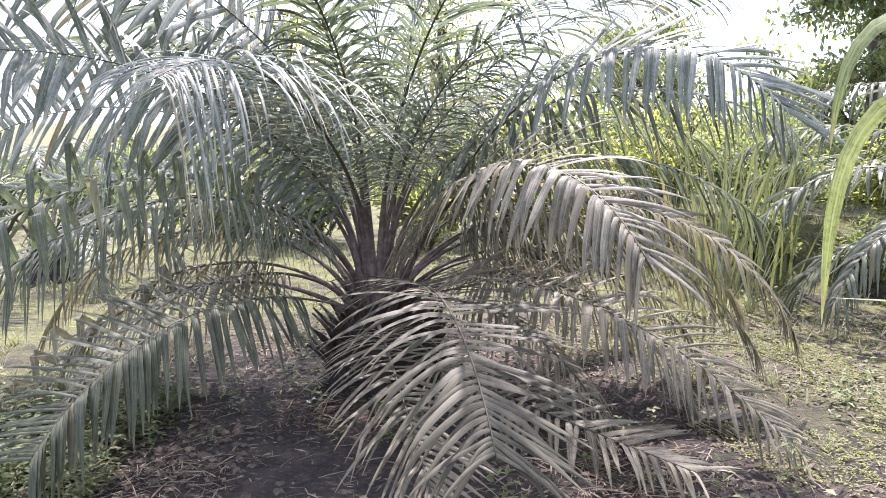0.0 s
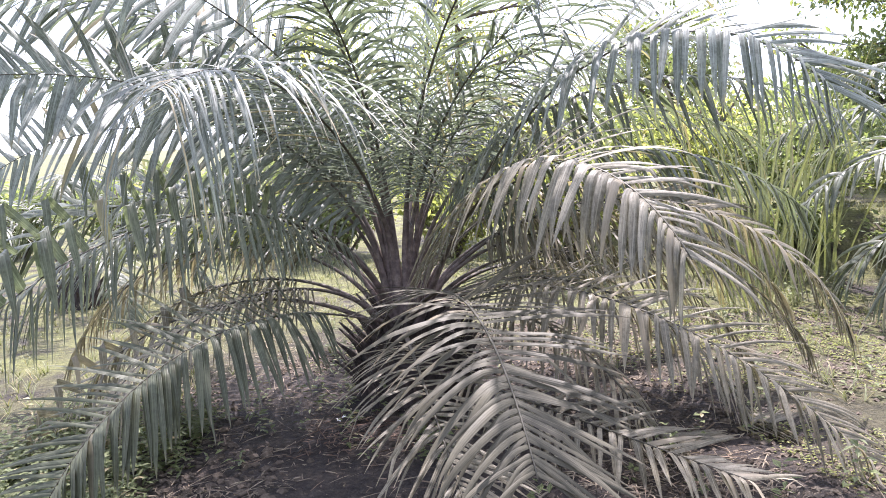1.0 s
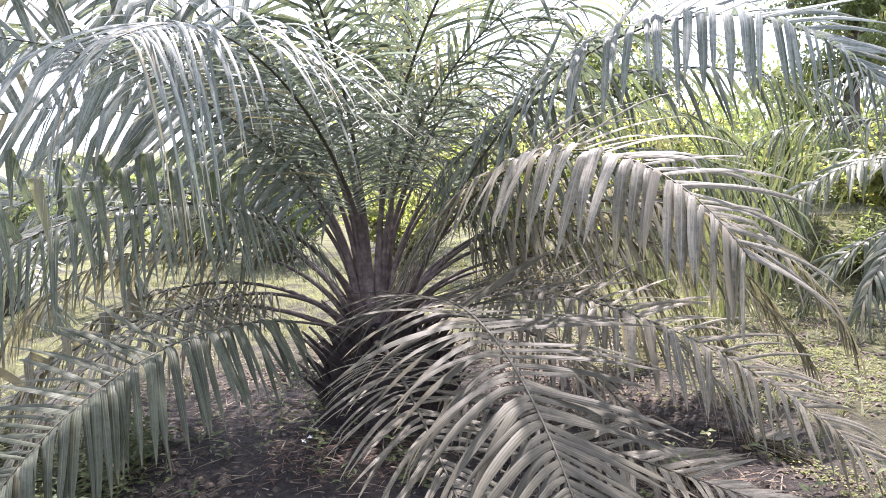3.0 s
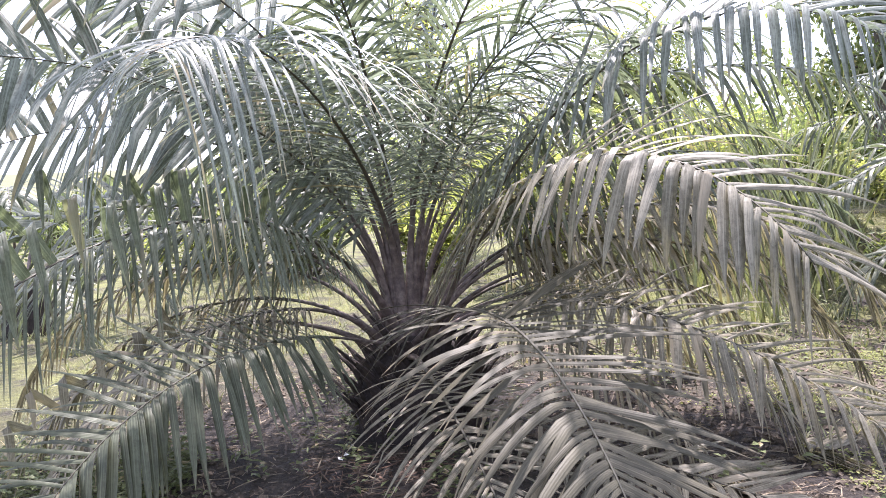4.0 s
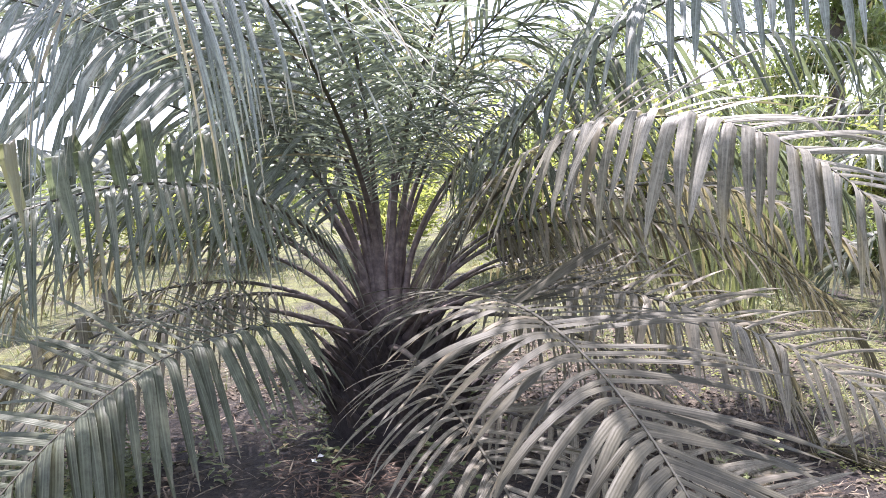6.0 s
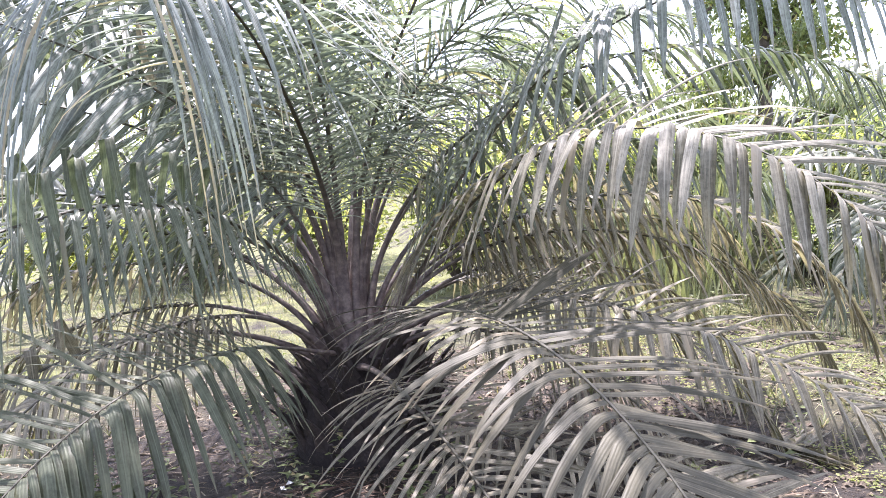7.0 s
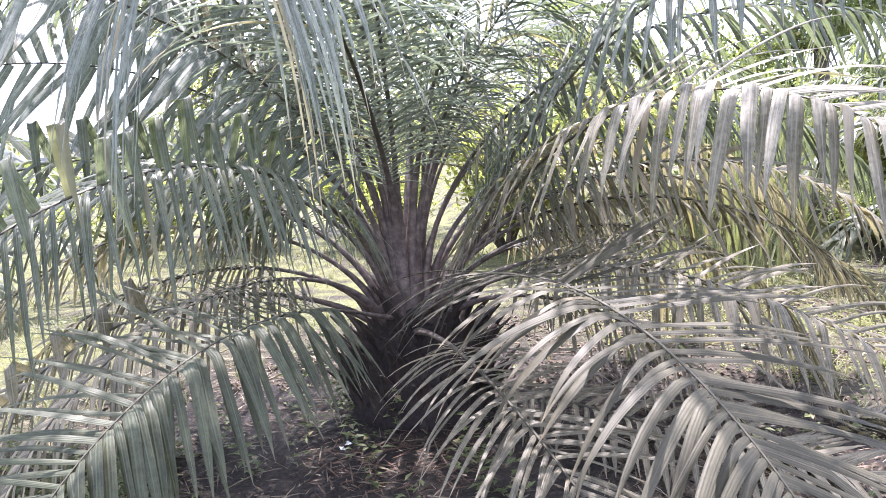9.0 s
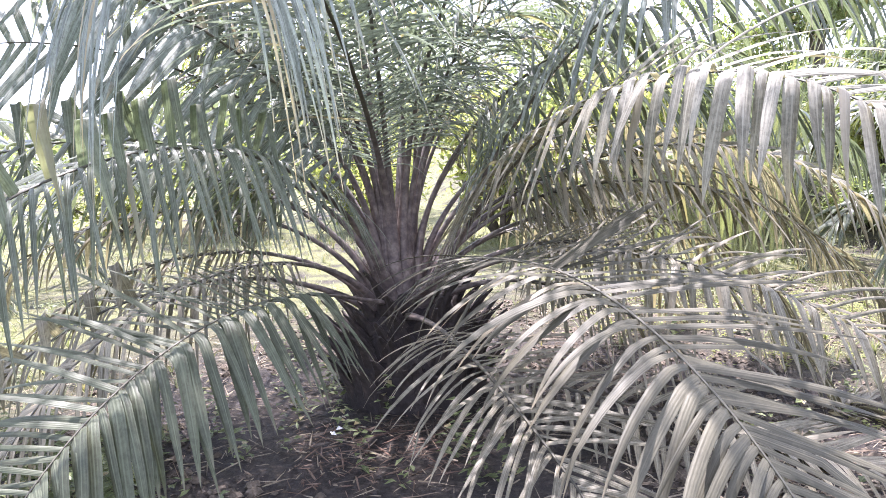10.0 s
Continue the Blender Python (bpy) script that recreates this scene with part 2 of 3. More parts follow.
def blade(bag, start, heading, normal, length, width, hang, tipfall, rng, fold=0.25, n=10, base_w=0.8, twist=0.0, floor=None, kink=0.0, fold_at=-1):
    """A long leaf blade, folded along its midrib. hang: how sharply it bends down close to its foot; tipfall: how far its end droops."""
    p, d, nrm = np.array(start, float), unit(np.array(heading, float)), unit(np.array(normal, float))
    verts, uvs, faces = [], [], []
    step = length / n
    side = unit(np.cross(d, nrm))
    crease = int(rng.integers(3, n)) if rng.uniform() < kink else -1
    if fold_at > 0:
        crease = -1
    for k in range(n + 1):
        u = k / n
        w = width * min(1.0, base_w + (1 - base_w) * min(1.0, u / 0.2)) * (1.0 - 0.25 * u - 0.75 * max(0.0, (u - 0.5) / 0.5) ** 1.8)
        w = max(w, 0.0012)
        up = unit(np.cross(side, d))
        if up @ nrm < 0:
            up = -up
        verts += [p - side * w * 0.5 - up * w * fold, p, p + side * w * 0.5 - up * w * fold]
        uvs += [(0, u), (0.5, u), (1, u)]
        if k:
            a = 3 * (k - 1)
            faces += [(a, a + 1, a + 4, a + 3), (a + 1, a + 2, a + 5, a + 4)]
        g = hang * math.exp(-((u - 0.17) / 0.10) ** 2) * 2.8 + tipfall * (0.12 + 0.88 * u)
        if k == crease:
            g += rng.uniform(0.8, 3.0)
        d = unit(d - UP * g * (8.0 / n) * 0.42 + rng.normal(0, 0.015, 3))
        if k == fold_at:
            d = unit(nrm + 0.2 * d)
        elif fold_at > 0 and k == fold_at + 1:
            d = unit(np.array((0.12 * d[0], 0.12 * d[1], -1.0)))
        side = unit(side - d * (side @ d))
        if twist:
            side = unit(side * math.cos(twist / n) + np.cross(d, side) * math.sin(twist / n))
        p = p + d * step * (0.35 if k == fold_at else 1.0)
        if floor is not None and p[2] < floor:
            p[2] = floor + 0.004
            d = unit(np.array((d[0], d[1], max(d[2], -0.02))) + 1e-6)
    bag.add(verts, faces, uvs)


def tube(bag, pts, radii, sides=7, flat=1.0, norms=None):
    """A tapering limb along pts; flat < 1 makes it thinner along its normal."""
    k0 = len(pts)
    verts, uvs, faces = [], [], []
    for k, p in enumerate(pts):
        t = unit(pts[min(k + 1, k0 - 1)] - pts[max(k - 1, 0)])
        ref = norms[k] if norms is not None else (UP if abs(t[2]) < 0.95 else np.array([1.0, 0, 0]))
        s = unit(np.cross(t, ref))
        q = np.cross(s, t)
        for j in range(sides):
            a = 2 * math.pi * j / sides
            verts.append(p + radii[k] * (s * math.cos(a) + q * math.sin(a) * flat))
            uvs.append((j / sides, k / (k0 - 1)))
    for k in range(k0 - 1):
        for j in range(sides):
            j2 = (j + 1) % sides
            faces.append((k * sides + j, k * sides + j2, (k + 1) * sides + j2, (k + 1) * sides + j))
    faces.append(tuple(range(sides - 1, -1, -1)))
    faces.append(tuple((k0 - 1) * sides + j for j in range(sides)))
    bag.add(verts, faces, uvs)


def frond_curve(e0, k0, k1, k2, a0, ka, length, r, zb, n=40):
    """The midrib of a frond, from its foot: its rise and heading change along its length."""
    u = (np.arange(n) + 0.5) / n
    e = np.radians(e0) - np.radians(k1) * u - np.radians(k2) * u ** 2 + np.radians(k0) * np.exp(-u / 0.16)
    a = np.radians(a0) + ka * u
    d = np.stack([np.cos(e) * np.cos(a), np.cos(e) * np.sin(a), np.sin(e)], -1) * length / n
    p0 = np.array([r * math.cos(radians(a0)), r * math.sin(radians(a0)), zb])
    return np.vstack([p0, p0 + np.cumsum(d, 0)])


def frond(palm, shape, hang_l, hang_r, fall, seed, leaf=PALM_LEAF, single=False, long=0.62, wide=0.046, pairs=38, bare=0.24, label="", floor=-9.0, thick=1.0, tip_hang=0.0, core=0.42, extra=(), open_deg=66, tip_wide=0.0, raise_deg=22, raise_l=None, stiff=0.55, far_wide=1.0, close_deg=36, tip_long=0.0, wild=1.0, crease_far=False, open_far=None):
    """One pinnate leaf: a stalk with its midrib, and its leaflets in two ranks."""
    rng = np.random.default_rng(seed)
    c = frond_curve(*shape)
    n = len(c) - 1
    t = np.gradient(c, axis=0)
    t /= np.linalg.norm(t, axis=1)[:, None]
    flat = np.array([math.sin(radians(shape[4]) + shape[5] * 0.5), -math.cos(radians(shape[4]) + shape[5] * 0.5), 0.0])
    right = np.array([unit(flat - q * (flat @ q)) for q in t])
    up = np.cross(right, t)
    bag = Bag()
    u = np.linspace(0, 1, n + 1)
    rad = thick * (0.003 + 0.012 * (1 - u) ** 1.3 + 0.024 * np.exp(-u / 0.12))
    # the sheath runs down into the stem
    foot = np.array([c[0][0] * 0.75, c[0][1] * 0.75, min(core, c[0][2] - 0.06)])
    low = [foot + (c[0] - foot) * v for v in (0.0, 0.35, 0.7)]
    tube(bag, low + list(c), [rad[0] * 1.55, rad[0] * 1.4, rad[0] * 1.15] + list(rad), 7, 0.66, [up[0]] * 3 + list(up))
    stalk = part("frond", bag.mesh("frond"), PETIOLE, palm, label)
    joined = Bag()

    def leaflet(s, side, spread, lift, size, width, hang, drop, twist, fold_at=-1):
        i = min(int(s * n), n - 1)
        f = s * n - i
        p = c[i] * (1 - f) + c[i + 1] * f
        T, R, N = unit(t[i] * (1 - f) + t[i + 1] * f), right[i] * side, up[i]
        out = R * math.cos(lift) + N * math.sin(lift)
        d = T * math.cos(spread) + out * math.sin(spread)
        nrm = unit(N * math.cos(lift) - R * math.sin(lift))
        one = Bag() if single else joined
        blade(one, p + R * rad[i] * 0.5, d, nrm, size, width, hang, drop, rng, fold=rng.uniform(0.08, 0.3), twist=twist, floor=floor, kink=0.16, fold_at=fold_at)
        if single:
            part("leaflet", one.mesh("leaflet"), leaf, stalk)

    # leaflets stand closer near the foot and the tip
    grid = np.linspace(0, 1, 200)
    share = np.cumsum(1 + 1.3 * np.exp(-grid / 0.13) + 1.3 * np.exp(-(1 - grid) / 0.1))
    share = (share - share[0]) / (share[-1] - share[0])
    for side, hang0 in ((1.0, hang_r), (-1.0, hang_l)):
        for k in range(pairs):
            v = float(np.interp((k + 0.5 + rng.uniform(-0.4, 0.4) * wild) / pairs, share, grid))
            s = bare + (0.995 - bare) * v
            hang = hang0 + (tip_hang - hang0) * max(0.0, (v - 0.8) / 0.2) if tip_hang else hang0
            size = long * (0.62 + 0.38 * math.sin(math.pi * min(1.0, 0.2 + v * 0.8) ** 0.9)) * rng.uniform(0.84, 1.12)
            size *= 1 + tip_long * v ** 3
            if v < 0.06:
                size *= 0.45 + 8 * v
            spread = radians((open_far if side < 0 and open_far else open_deg) - close_deg * v ** 1.3 + rng.normal(0, 9 * wild))
            lift = radians((raise_l if side < 0 and raise_l is not None else raise_deg) + (14 if k % 2 else -14) * wild * (1.0 if raise_l is None else 0.5) + rng.normal(0, 11 * wild)) * (max(0.7, 1 - hang) if hang > 0 else 1.0)
            h = max(0.0, hang + rng.normal(0, 0.24 * wild)) if hang > 0.15 else hang
            if crease_far and side > 0 and v > 0.3 and k % 3 == 0:
                # stands up from the midrib, then is bent over and hangs
                leaflet(s, side, radians(rng.uniform(66, 92)), radians(rng.uniform(90, 116)), long * rng.uniform(0.95, 1.15), 0.046 * rng.uniform(0.85, 1.15), 0.0, 0.05, rng.normal(0, 0.3), int(rng.integers(3, 5)))
                continue
            leaflet(s, side, spread, lift, size, wide * (far_wide if hang < 0.04 else 1.0) * (1 + tip_wide * v ** 3) * rng.uniform(0.62, 1.12) * (0.45 + 0.55 * min(1.0, v / 0.45)) * (1.0 - 0.35 * max(0.0, (v - 0.75) / 0.25)),
                    h, fall * (1.0 if hang > 0.1 else stiff) * rng.uniform(1 - 0.5 * wild, 1 + 0.6 * wild), rng.normal(0, 0.6 * wild))
    for one in extra:
        leaflet(*one)
    if not single:
        part("leaflets", joined.mesh("leaflets"), leaf, stalk, kind="stuff")
    return stalk


# ---- ground ----
def rise(x, y):
    """The height of the ground: low swells, a bank to the right behind, a far rise."""
    h = 0.05 * noise.noise((x * 0.45, y * 0.45, 3.0)) + 0.022 * noise.noise((x * 1.9, y * 1.9, 7.0)) + 0.010 * noise.noise((x * 6.0, y * 6.0, 1.0))
    h *= min(1.0, 0.35 + 0.1 * math.hypot(x, y - 3.5))
    edge = y + 0.25 * noise.noise((x * 0.8, 0.0, 5.0)) - (8.6 - 0.32 * (x - 2.0))
    if x > 1.2:
        h += 0.75 * min(1.0, (x - 1.2) / 1.5) / (1 + math.exp(min(60.0, max(-60.0, -edge * 5.0))))
    far = max(0.0, math.hypot(x, y) - 24.0)
    return h + 0.02 * far ** 1.1 if far else h


def lines(lo, hi, step, reach, grow=1.28):
    mid = list(np.arange(lo, hi + 1e-6, step))
    s, a, b = step, [lo], [hi]
    while b[-1] < hi + reach:
        s *= grow
        a.append(a[-1] - s)
        b.append(b[-1] + s)
    return a[:0:-1] + mid + b[1:]


def build_ground():
    xs, ys = lines(-5.0, 6.5, 0.07, 900), lines(0.5, 10.0, 0.07, 900)
    bag = Bag()
    bag.v = [(x, y, rise(x, y)) for y in ys for x in xs]
    bag.uv = [(0.0, 0.0)] * len(bag.v)
    w = len(xs)
    bag.f = [(j * w + i, j * w + i + 1, (j + 1) * w + i + 1, (j + 1) * w + i) for j in range(len(ys) - 1) for i in range(w - 1)]
    g = part("ground", bag.mesh("ground"), GROUND, None, "dark bare soil with leaf litter and patches of grass", kind="structure")
    g["category"] = "ground"


build_ground()

# ---- the oil palm ----
PALM = (-0.45, 4.75, 0.0)
palm = thing("oil_palm", PALM, "young oil palm with long arching grey-green fronds on bare soil", "palm tree")


def palm_trunk(owner, radius, height, stubs, seed):
    rng = np.random.default_rng(seed)
    bag = Bag()
    zs = np.linspace(-0.05, height, 9)
    prof = [1.0, 1.04, 1.05, 1.02, 0.98, 0.9, 0.78, 0.6, 0.32]
    pts = [np.array([0.06, 0, z]) for z in zs]
    tube(bag, pts, [radius * p for p in prof], 20)
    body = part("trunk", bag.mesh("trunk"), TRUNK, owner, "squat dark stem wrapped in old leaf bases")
    for k in range(stubs):
        a = k * 2.39996 + rng.normal(0, 0.08)
        z = (k + 0.5) / stubs * height * 0.86
        r0 = radius * float(np.interp(z, zs, prof)) * 0.93
        out = np.array([math.cos(a), math.sin(a), 0])
        n, length = 5, rng.uniform(0.08, 0.2) * (radius / 0.3)
        p = out * r0 + np.array([0.06, 0, z])
        line, rr = [], []
        for j in range(n):
            v = j / (n - 1)
            line.append(p + out * length * (0.25 + 0.5 * v) * v + UP * length * (1.05 * v))
            rr.append((0.05 - 0.042 * v) * rng.uniform(0.85, 1.1) * (radius / 0.3))
        b = Bag()
        tube(b, line, rr, 6, 0.5, [out + 0.01] * n)
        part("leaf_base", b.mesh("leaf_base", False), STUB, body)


palm_trunk(palm, 0.37, 0.56, 110, 5)

# rise at the foot, early bend, bend, bend at the end, heading, swing, length, foot radius, foot height;
# hang left, hang right, tip fall, hang at the tip, seed, age, leaflet length, leaflet width, leaflets a side
FRONDS = [
    ((33.2, -1, 57.4, 14.8, -69.8, -0.18, 2.53, 0.13, 0.51), 0.00, 0.20, 0.42, 0.0, 11, "shaded_taupe", 0.60, 0.036, 48),
    ((64, -14, 54.3, 59.4, -58, -0.11, 2.80, 0.20, 0.50), 0.00, 1.00, 0.30, 0.0, 12, "dull", 0.50, 0.045, 54),
    ((28.8, -15.8, 26.9, 55.5, -116.8, -0.14, 2.44, 0.12, 0.52), 0.75, 0.00, 0.30, 0.0, 13, "shaded_olive", 0.50, 0.041, 58),
    ((49.7, 12.3, -45.7, 148.7, -39.9, 0.00, 3.14, 0.18, 0.56), 0.00, 0.95, 0.30, 0.0, 14, "pale", 0.58, 0.042, 62),
    ((44, 12, 68, 43, -15, 0.00, 2.98, 0.15, 0.60), 0.10, 0.90, 0.40, 0.5, 15, "old", 0.46, 0.042, 56),
    ((32, 8.3, 104, -29.4, -37.8, 0.17, 2.80, 0.13, 0.50), 0.00, 0.80, 0.30, 0.0, 16, "old", 0.44, 0.042, 62),
    ((0, 0, 8, -6, -50, 0.05, 2.25, 0.15, 0.24), 0.00, 0.45, 0.25, 0.0, 17, "old", 0.36, 0.040, 34),
    ((42.7, 16, 63.2, 13.5, -118.2, 0.12, 2.94, 0.12, 0.60), 0.95, 0.45, 0.30, 0.6, 18, "new", 0.46, 0.019, 76),
    ((46, 16, 84, -23, -191, 0.09, 2.92, 0.14, 0.62), 1.05, 0.00, 0.28, 0.0, 19, "new", 0.50, 0.054, 36),
    ((33.78, 73.3, -9.057, 67.32, -107.2, 0.1446, 2.973, 0.08225, 0.6472), 0.00, 0.00, 1.15, 0.7, 20, "pale", 0.80, 0.022, 92),
    ((70.62, 23.93, 85.04, -5.673, -144.2, -0.03302, 2.927, 0.1157, 0.6083), 0.00, 0.00, 0.30, 0.0, 21, "pale", 0.60, 0.060, 42),
    ((96, 10, 22, 10, -155, 0.01, 3.30, 0.03, 0.60), 0.00, 0.00, 1.3, 0.0, 22, "young", 0.68, 0.026, 64),
    ((86, -1, -1, 24, 20, -0.02, 3.34, 0.09, 0.62), 0.00, 0.00, 1.3, 0.0, 23, "young", 0.68, 0.026, 64),
    ((33, 4, 87, 26, -155, 0.01, 2.57, 0.17, 0.48), 0.50, 0.20, 0.40, 0.0, 24, "old", 0.42, 0.028, 50),
    ((16, 0, 50, 1, -84, 0.23, 2.15, 0.15, 0.45), 0.05, 0.15, 0.30, 0.0, 25, "old", 0.50, 0.024, 46),
]
# the rest of the crown, ring by ring: rise, heading, length, seed, age
for rise_deg, heading, size, seed, how in (
        (62, 6, 2.9, 26, "new"), (74, 38, 3.0, 27, "new"), (76, 108, 3.0, 29, "new"), (58, 142, 2.9, 30, "new"), (72, 176, 3.1, 31, "new"),
        (30, -6, 2.6, 33, "old"), (36, 178, 2.6, 34, "old"), (80, -20, 3.0, 35, "new"), (84, -60, 3.1, 37, "new"), (80, -150, 3.1, 38, "new"),
        (78, 150, 3.1, 39, "new"), (44, -172, 2.7, 43, "new"), (22, -21, 2.7, 68, "old"), (12, -36, 2.5, 69, "old"), (40, -3, 2.8, 70, "old"), (36, -17, 2.8, 71, "old"), (47, 9, 2.9, 72, "old"),
        (24, 20, 2.5, 48, "old"), (26, -170, 2.5, 49, "old"), 
        (72, -172, 3.1, 53, "new"), (70, 75, 3.0, 55, "new"), (26, -142, 2.4, 56, "old"),
        (86, -100, 2.8, 60, "new"), (84, -40, 2.7, 61, "new"), (78, 5, 2.8, 62, "new")):
    young = rise_deg > 68
    how = "young" if rise_deg > 73 else how
    FRONDS.append(((rise_deg, min(34, 95 - rise_deg), 72 - 0.25 * (rise_deg - 50), 22, heading, 0.06 * math.sin(seed), size, 0.17 - 0.001 * rise_deg, 0.42 + 0.0026 * rise_deg),
                   0.0 if young else 0.5, 0.0 if young else 0.5, 1.5 if young else 0.42, 0.0, seed, how, 0.45 if how == "old" else 0.64, 0.024 if young else 0.03, 60 if young else 52))
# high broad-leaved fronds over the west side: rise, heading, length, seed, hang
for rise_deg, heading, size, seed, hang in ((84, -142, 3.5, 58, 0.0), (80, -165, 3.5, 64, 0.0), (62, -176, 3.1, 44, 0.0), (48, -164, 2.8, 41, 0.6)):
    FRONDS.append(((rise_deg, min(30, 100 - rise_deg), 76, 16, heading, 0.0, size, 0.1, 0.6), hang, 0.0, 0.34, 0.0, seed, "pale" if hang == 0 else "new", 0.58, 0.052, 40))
# fronds of the east side, their leaflets hanging on both sides
for rise_deg, heading, size, seed in ((64, -24, 3.1, 65), (52, -6, 2.9, 66)):
    FRONDS.append(((rise_deg, min(30, 100 - rise_deg), 70, 26, heading, 0.0, size, 0.12, 0.6), 0.5, 0.85, 0.36, 0.0, seed, "new", 0.54, 0.042, 46))
# young frond added above the view, high over the front, to shade it
for heading, size, seed in ((-118, 3.8, 75),):
    FRONDS.append(((80, 6, 34, 34, heading, 0.0, size, 0.07, 0.84), 0.25, 0.25, 0.3, 0.0, seed, "new", 0.62, 0.036, 66))
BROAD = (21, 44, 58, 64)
STUCK = [(0.53, -1.0, radians(68), radians(40), 0.46, 0.06, 0.0, 0.02, 0.3), (0.52, -1.0, radians(72), radians(36), 0.42, 0.06, 0.0, 0.02, -0.2)]
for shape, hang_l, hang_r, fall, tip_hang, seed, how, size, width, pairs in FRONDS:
    frond(palm, shape, hang_l, hang_r, fall, seed, {"old": OLD_LEAF, "dull": DULL_LEAF, "shaded_taupe": SHADED_TAUPE_LEAF, "shaded_olive": SHADED_OLIVE_LEAF, "pale": SKYLIT_PALE_LEAF, "new": PALM_LEAF, "young": YOUNG_LEAF}[how], True, size, width, pairs, 0.3 if seed in (11, 13, 25) else 0.2 if seed < 26 else 0.25,
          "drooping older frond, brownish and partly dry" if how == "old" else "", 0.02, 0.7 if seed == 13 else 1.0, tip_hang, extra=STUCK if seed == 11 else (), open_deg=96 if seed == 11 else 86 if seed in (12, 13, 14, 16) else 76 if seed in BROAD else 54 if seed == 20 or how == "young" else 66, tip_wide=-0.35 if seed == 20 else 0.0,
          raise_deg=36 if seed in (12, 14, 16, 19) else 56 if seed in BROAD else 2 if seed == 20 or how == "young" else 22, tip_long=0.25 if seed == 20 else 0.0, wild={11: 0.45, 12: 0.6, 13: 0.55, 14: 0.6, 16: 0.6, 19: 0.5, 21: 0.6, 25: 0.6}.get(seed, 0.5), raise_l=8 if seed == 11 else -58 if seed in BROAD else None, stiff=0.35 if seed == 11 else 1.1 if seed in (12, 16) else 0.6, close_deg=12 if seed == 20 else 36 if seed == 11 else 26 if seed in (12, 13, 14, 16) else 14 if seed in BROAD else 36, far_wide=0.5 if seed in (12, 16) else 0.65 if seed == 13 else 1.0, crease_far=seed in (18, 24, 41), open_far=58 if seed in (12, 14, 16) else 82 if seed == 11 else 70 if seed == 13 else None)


PALE = plain_noise("pale_scrap", 40.0, [(0.3, (0.5, 0.5, 0.5)), (0.7, (0.75, 0.75, 0.74))], 0.6, 0.3, 0.003)


# ---- other plants ----
def leaf(bag, p, d, nrm, length, width, fold=0.15):
    """A short pointed leaf of four faces."""
    d = unit(d)
    s = unit(np.cross(d, nrm))
    q = np.cross(s, d)
    a, b, c = p, p + d * length * 0.45 - q * length * 0.04, p + d * length - q * length * 0.18
    l, r = b - s * width * 0.5 + q * width * fold, b + s * width * 0.5 + q * width * fold
    bag.add([a, l, b, r, c], [(0, 1, 2), (0, 2, 3), (1, 4, 2), (2, 4, 3)], [(0.5, 0), (0, 0.45), (0.5, 0.45), (1, 0.45), (0.5, 0.8)])


def limb(bag, start, heading, length, radius, rng, n=7, sag=0.0, wander=0.18):
    p, d, pts = np.array(start, float), unit(np.array(heading, float)), []
    for k in range(n):
        pts.append(p)
        d = unit(d + rng.normal(0, wander, 3) * np.array([1, 1, 0.6]) - UP * sag)
        p = p + d * length / (n - 1)
    tube(bag, pts, list(np.linspace(radius, radius * 0.3, n)), 6)
    return pts, d


def shrub(name, place, height, spread, leaves, size, mat, seed, label, category="bush", stems=9, wide=0.45, low=0.1, group=""):
    """Stems from one foot, with leaves in clumps round their upper parts."""
    rng = np.random.default_rng(seed)
    z = rise(place[0], place[1])
    ob = thing(name, (place[0], place[1], z), label, category, group)
    wood, green, spots = Bag(), Bag(), []
    for k in range(stems):
        a = 2 * math.pi * (k + rng.uniform(0, 0.8)) / stems
        lean = rng.uniform(0.15, 1.0) * spread / height
        pts, d = limb(wood, (0.05 * math.cos(a), 0.05 * math.sin(a), -0.03), (math.cos(a) * lean, math.sin(a) * lean, 1.0),
                      height * rng.uniform(0.65, 1.0), 0.012 * height + 0.006, rng)
        spots += pts[1:]
        for j in range(3):
            q = pts[2 + j]
            more, _ = limb(wood, q, (rng.normal(), rng.normal(), 0.5), height * rng.uniform(0.18, 0.36), 0.006 * height + 0.003, rng, 5, 0.05)
            spots += more[1:]
    spots = [s for s in spots if s[2] > low * height]
    clump = [(s, rng.uniform(0.6, 1.3)) for s in spots]
    for k in range(leaves):
        s, w = clump[rng.integers(len(clump))]
        p = s + rng.normal(0, 0.075 * height ** 0.6 * w, 3)
        if p[2] < 0.02:
            continue
        out = unit(np.array([p[0], p[1], 0.4 * height * rng.uniform(-0.2, 1)]) + rng.normal(0, 0.35, 3))
        leaf(green, p, out + UP * rng.uniform(-0.5, 0.3), unit(UP + rng.normal(0, 0.55, 3)), size * rng.uniform(0.6, 1.35), size * wide * rng.uniform(0.7, 1.2))
    part("stem", wood.mesh("stem"), BARK, ob, kind="stuff")
    part("crown", green.mesh("crown", False), mat, ob)
    return ob


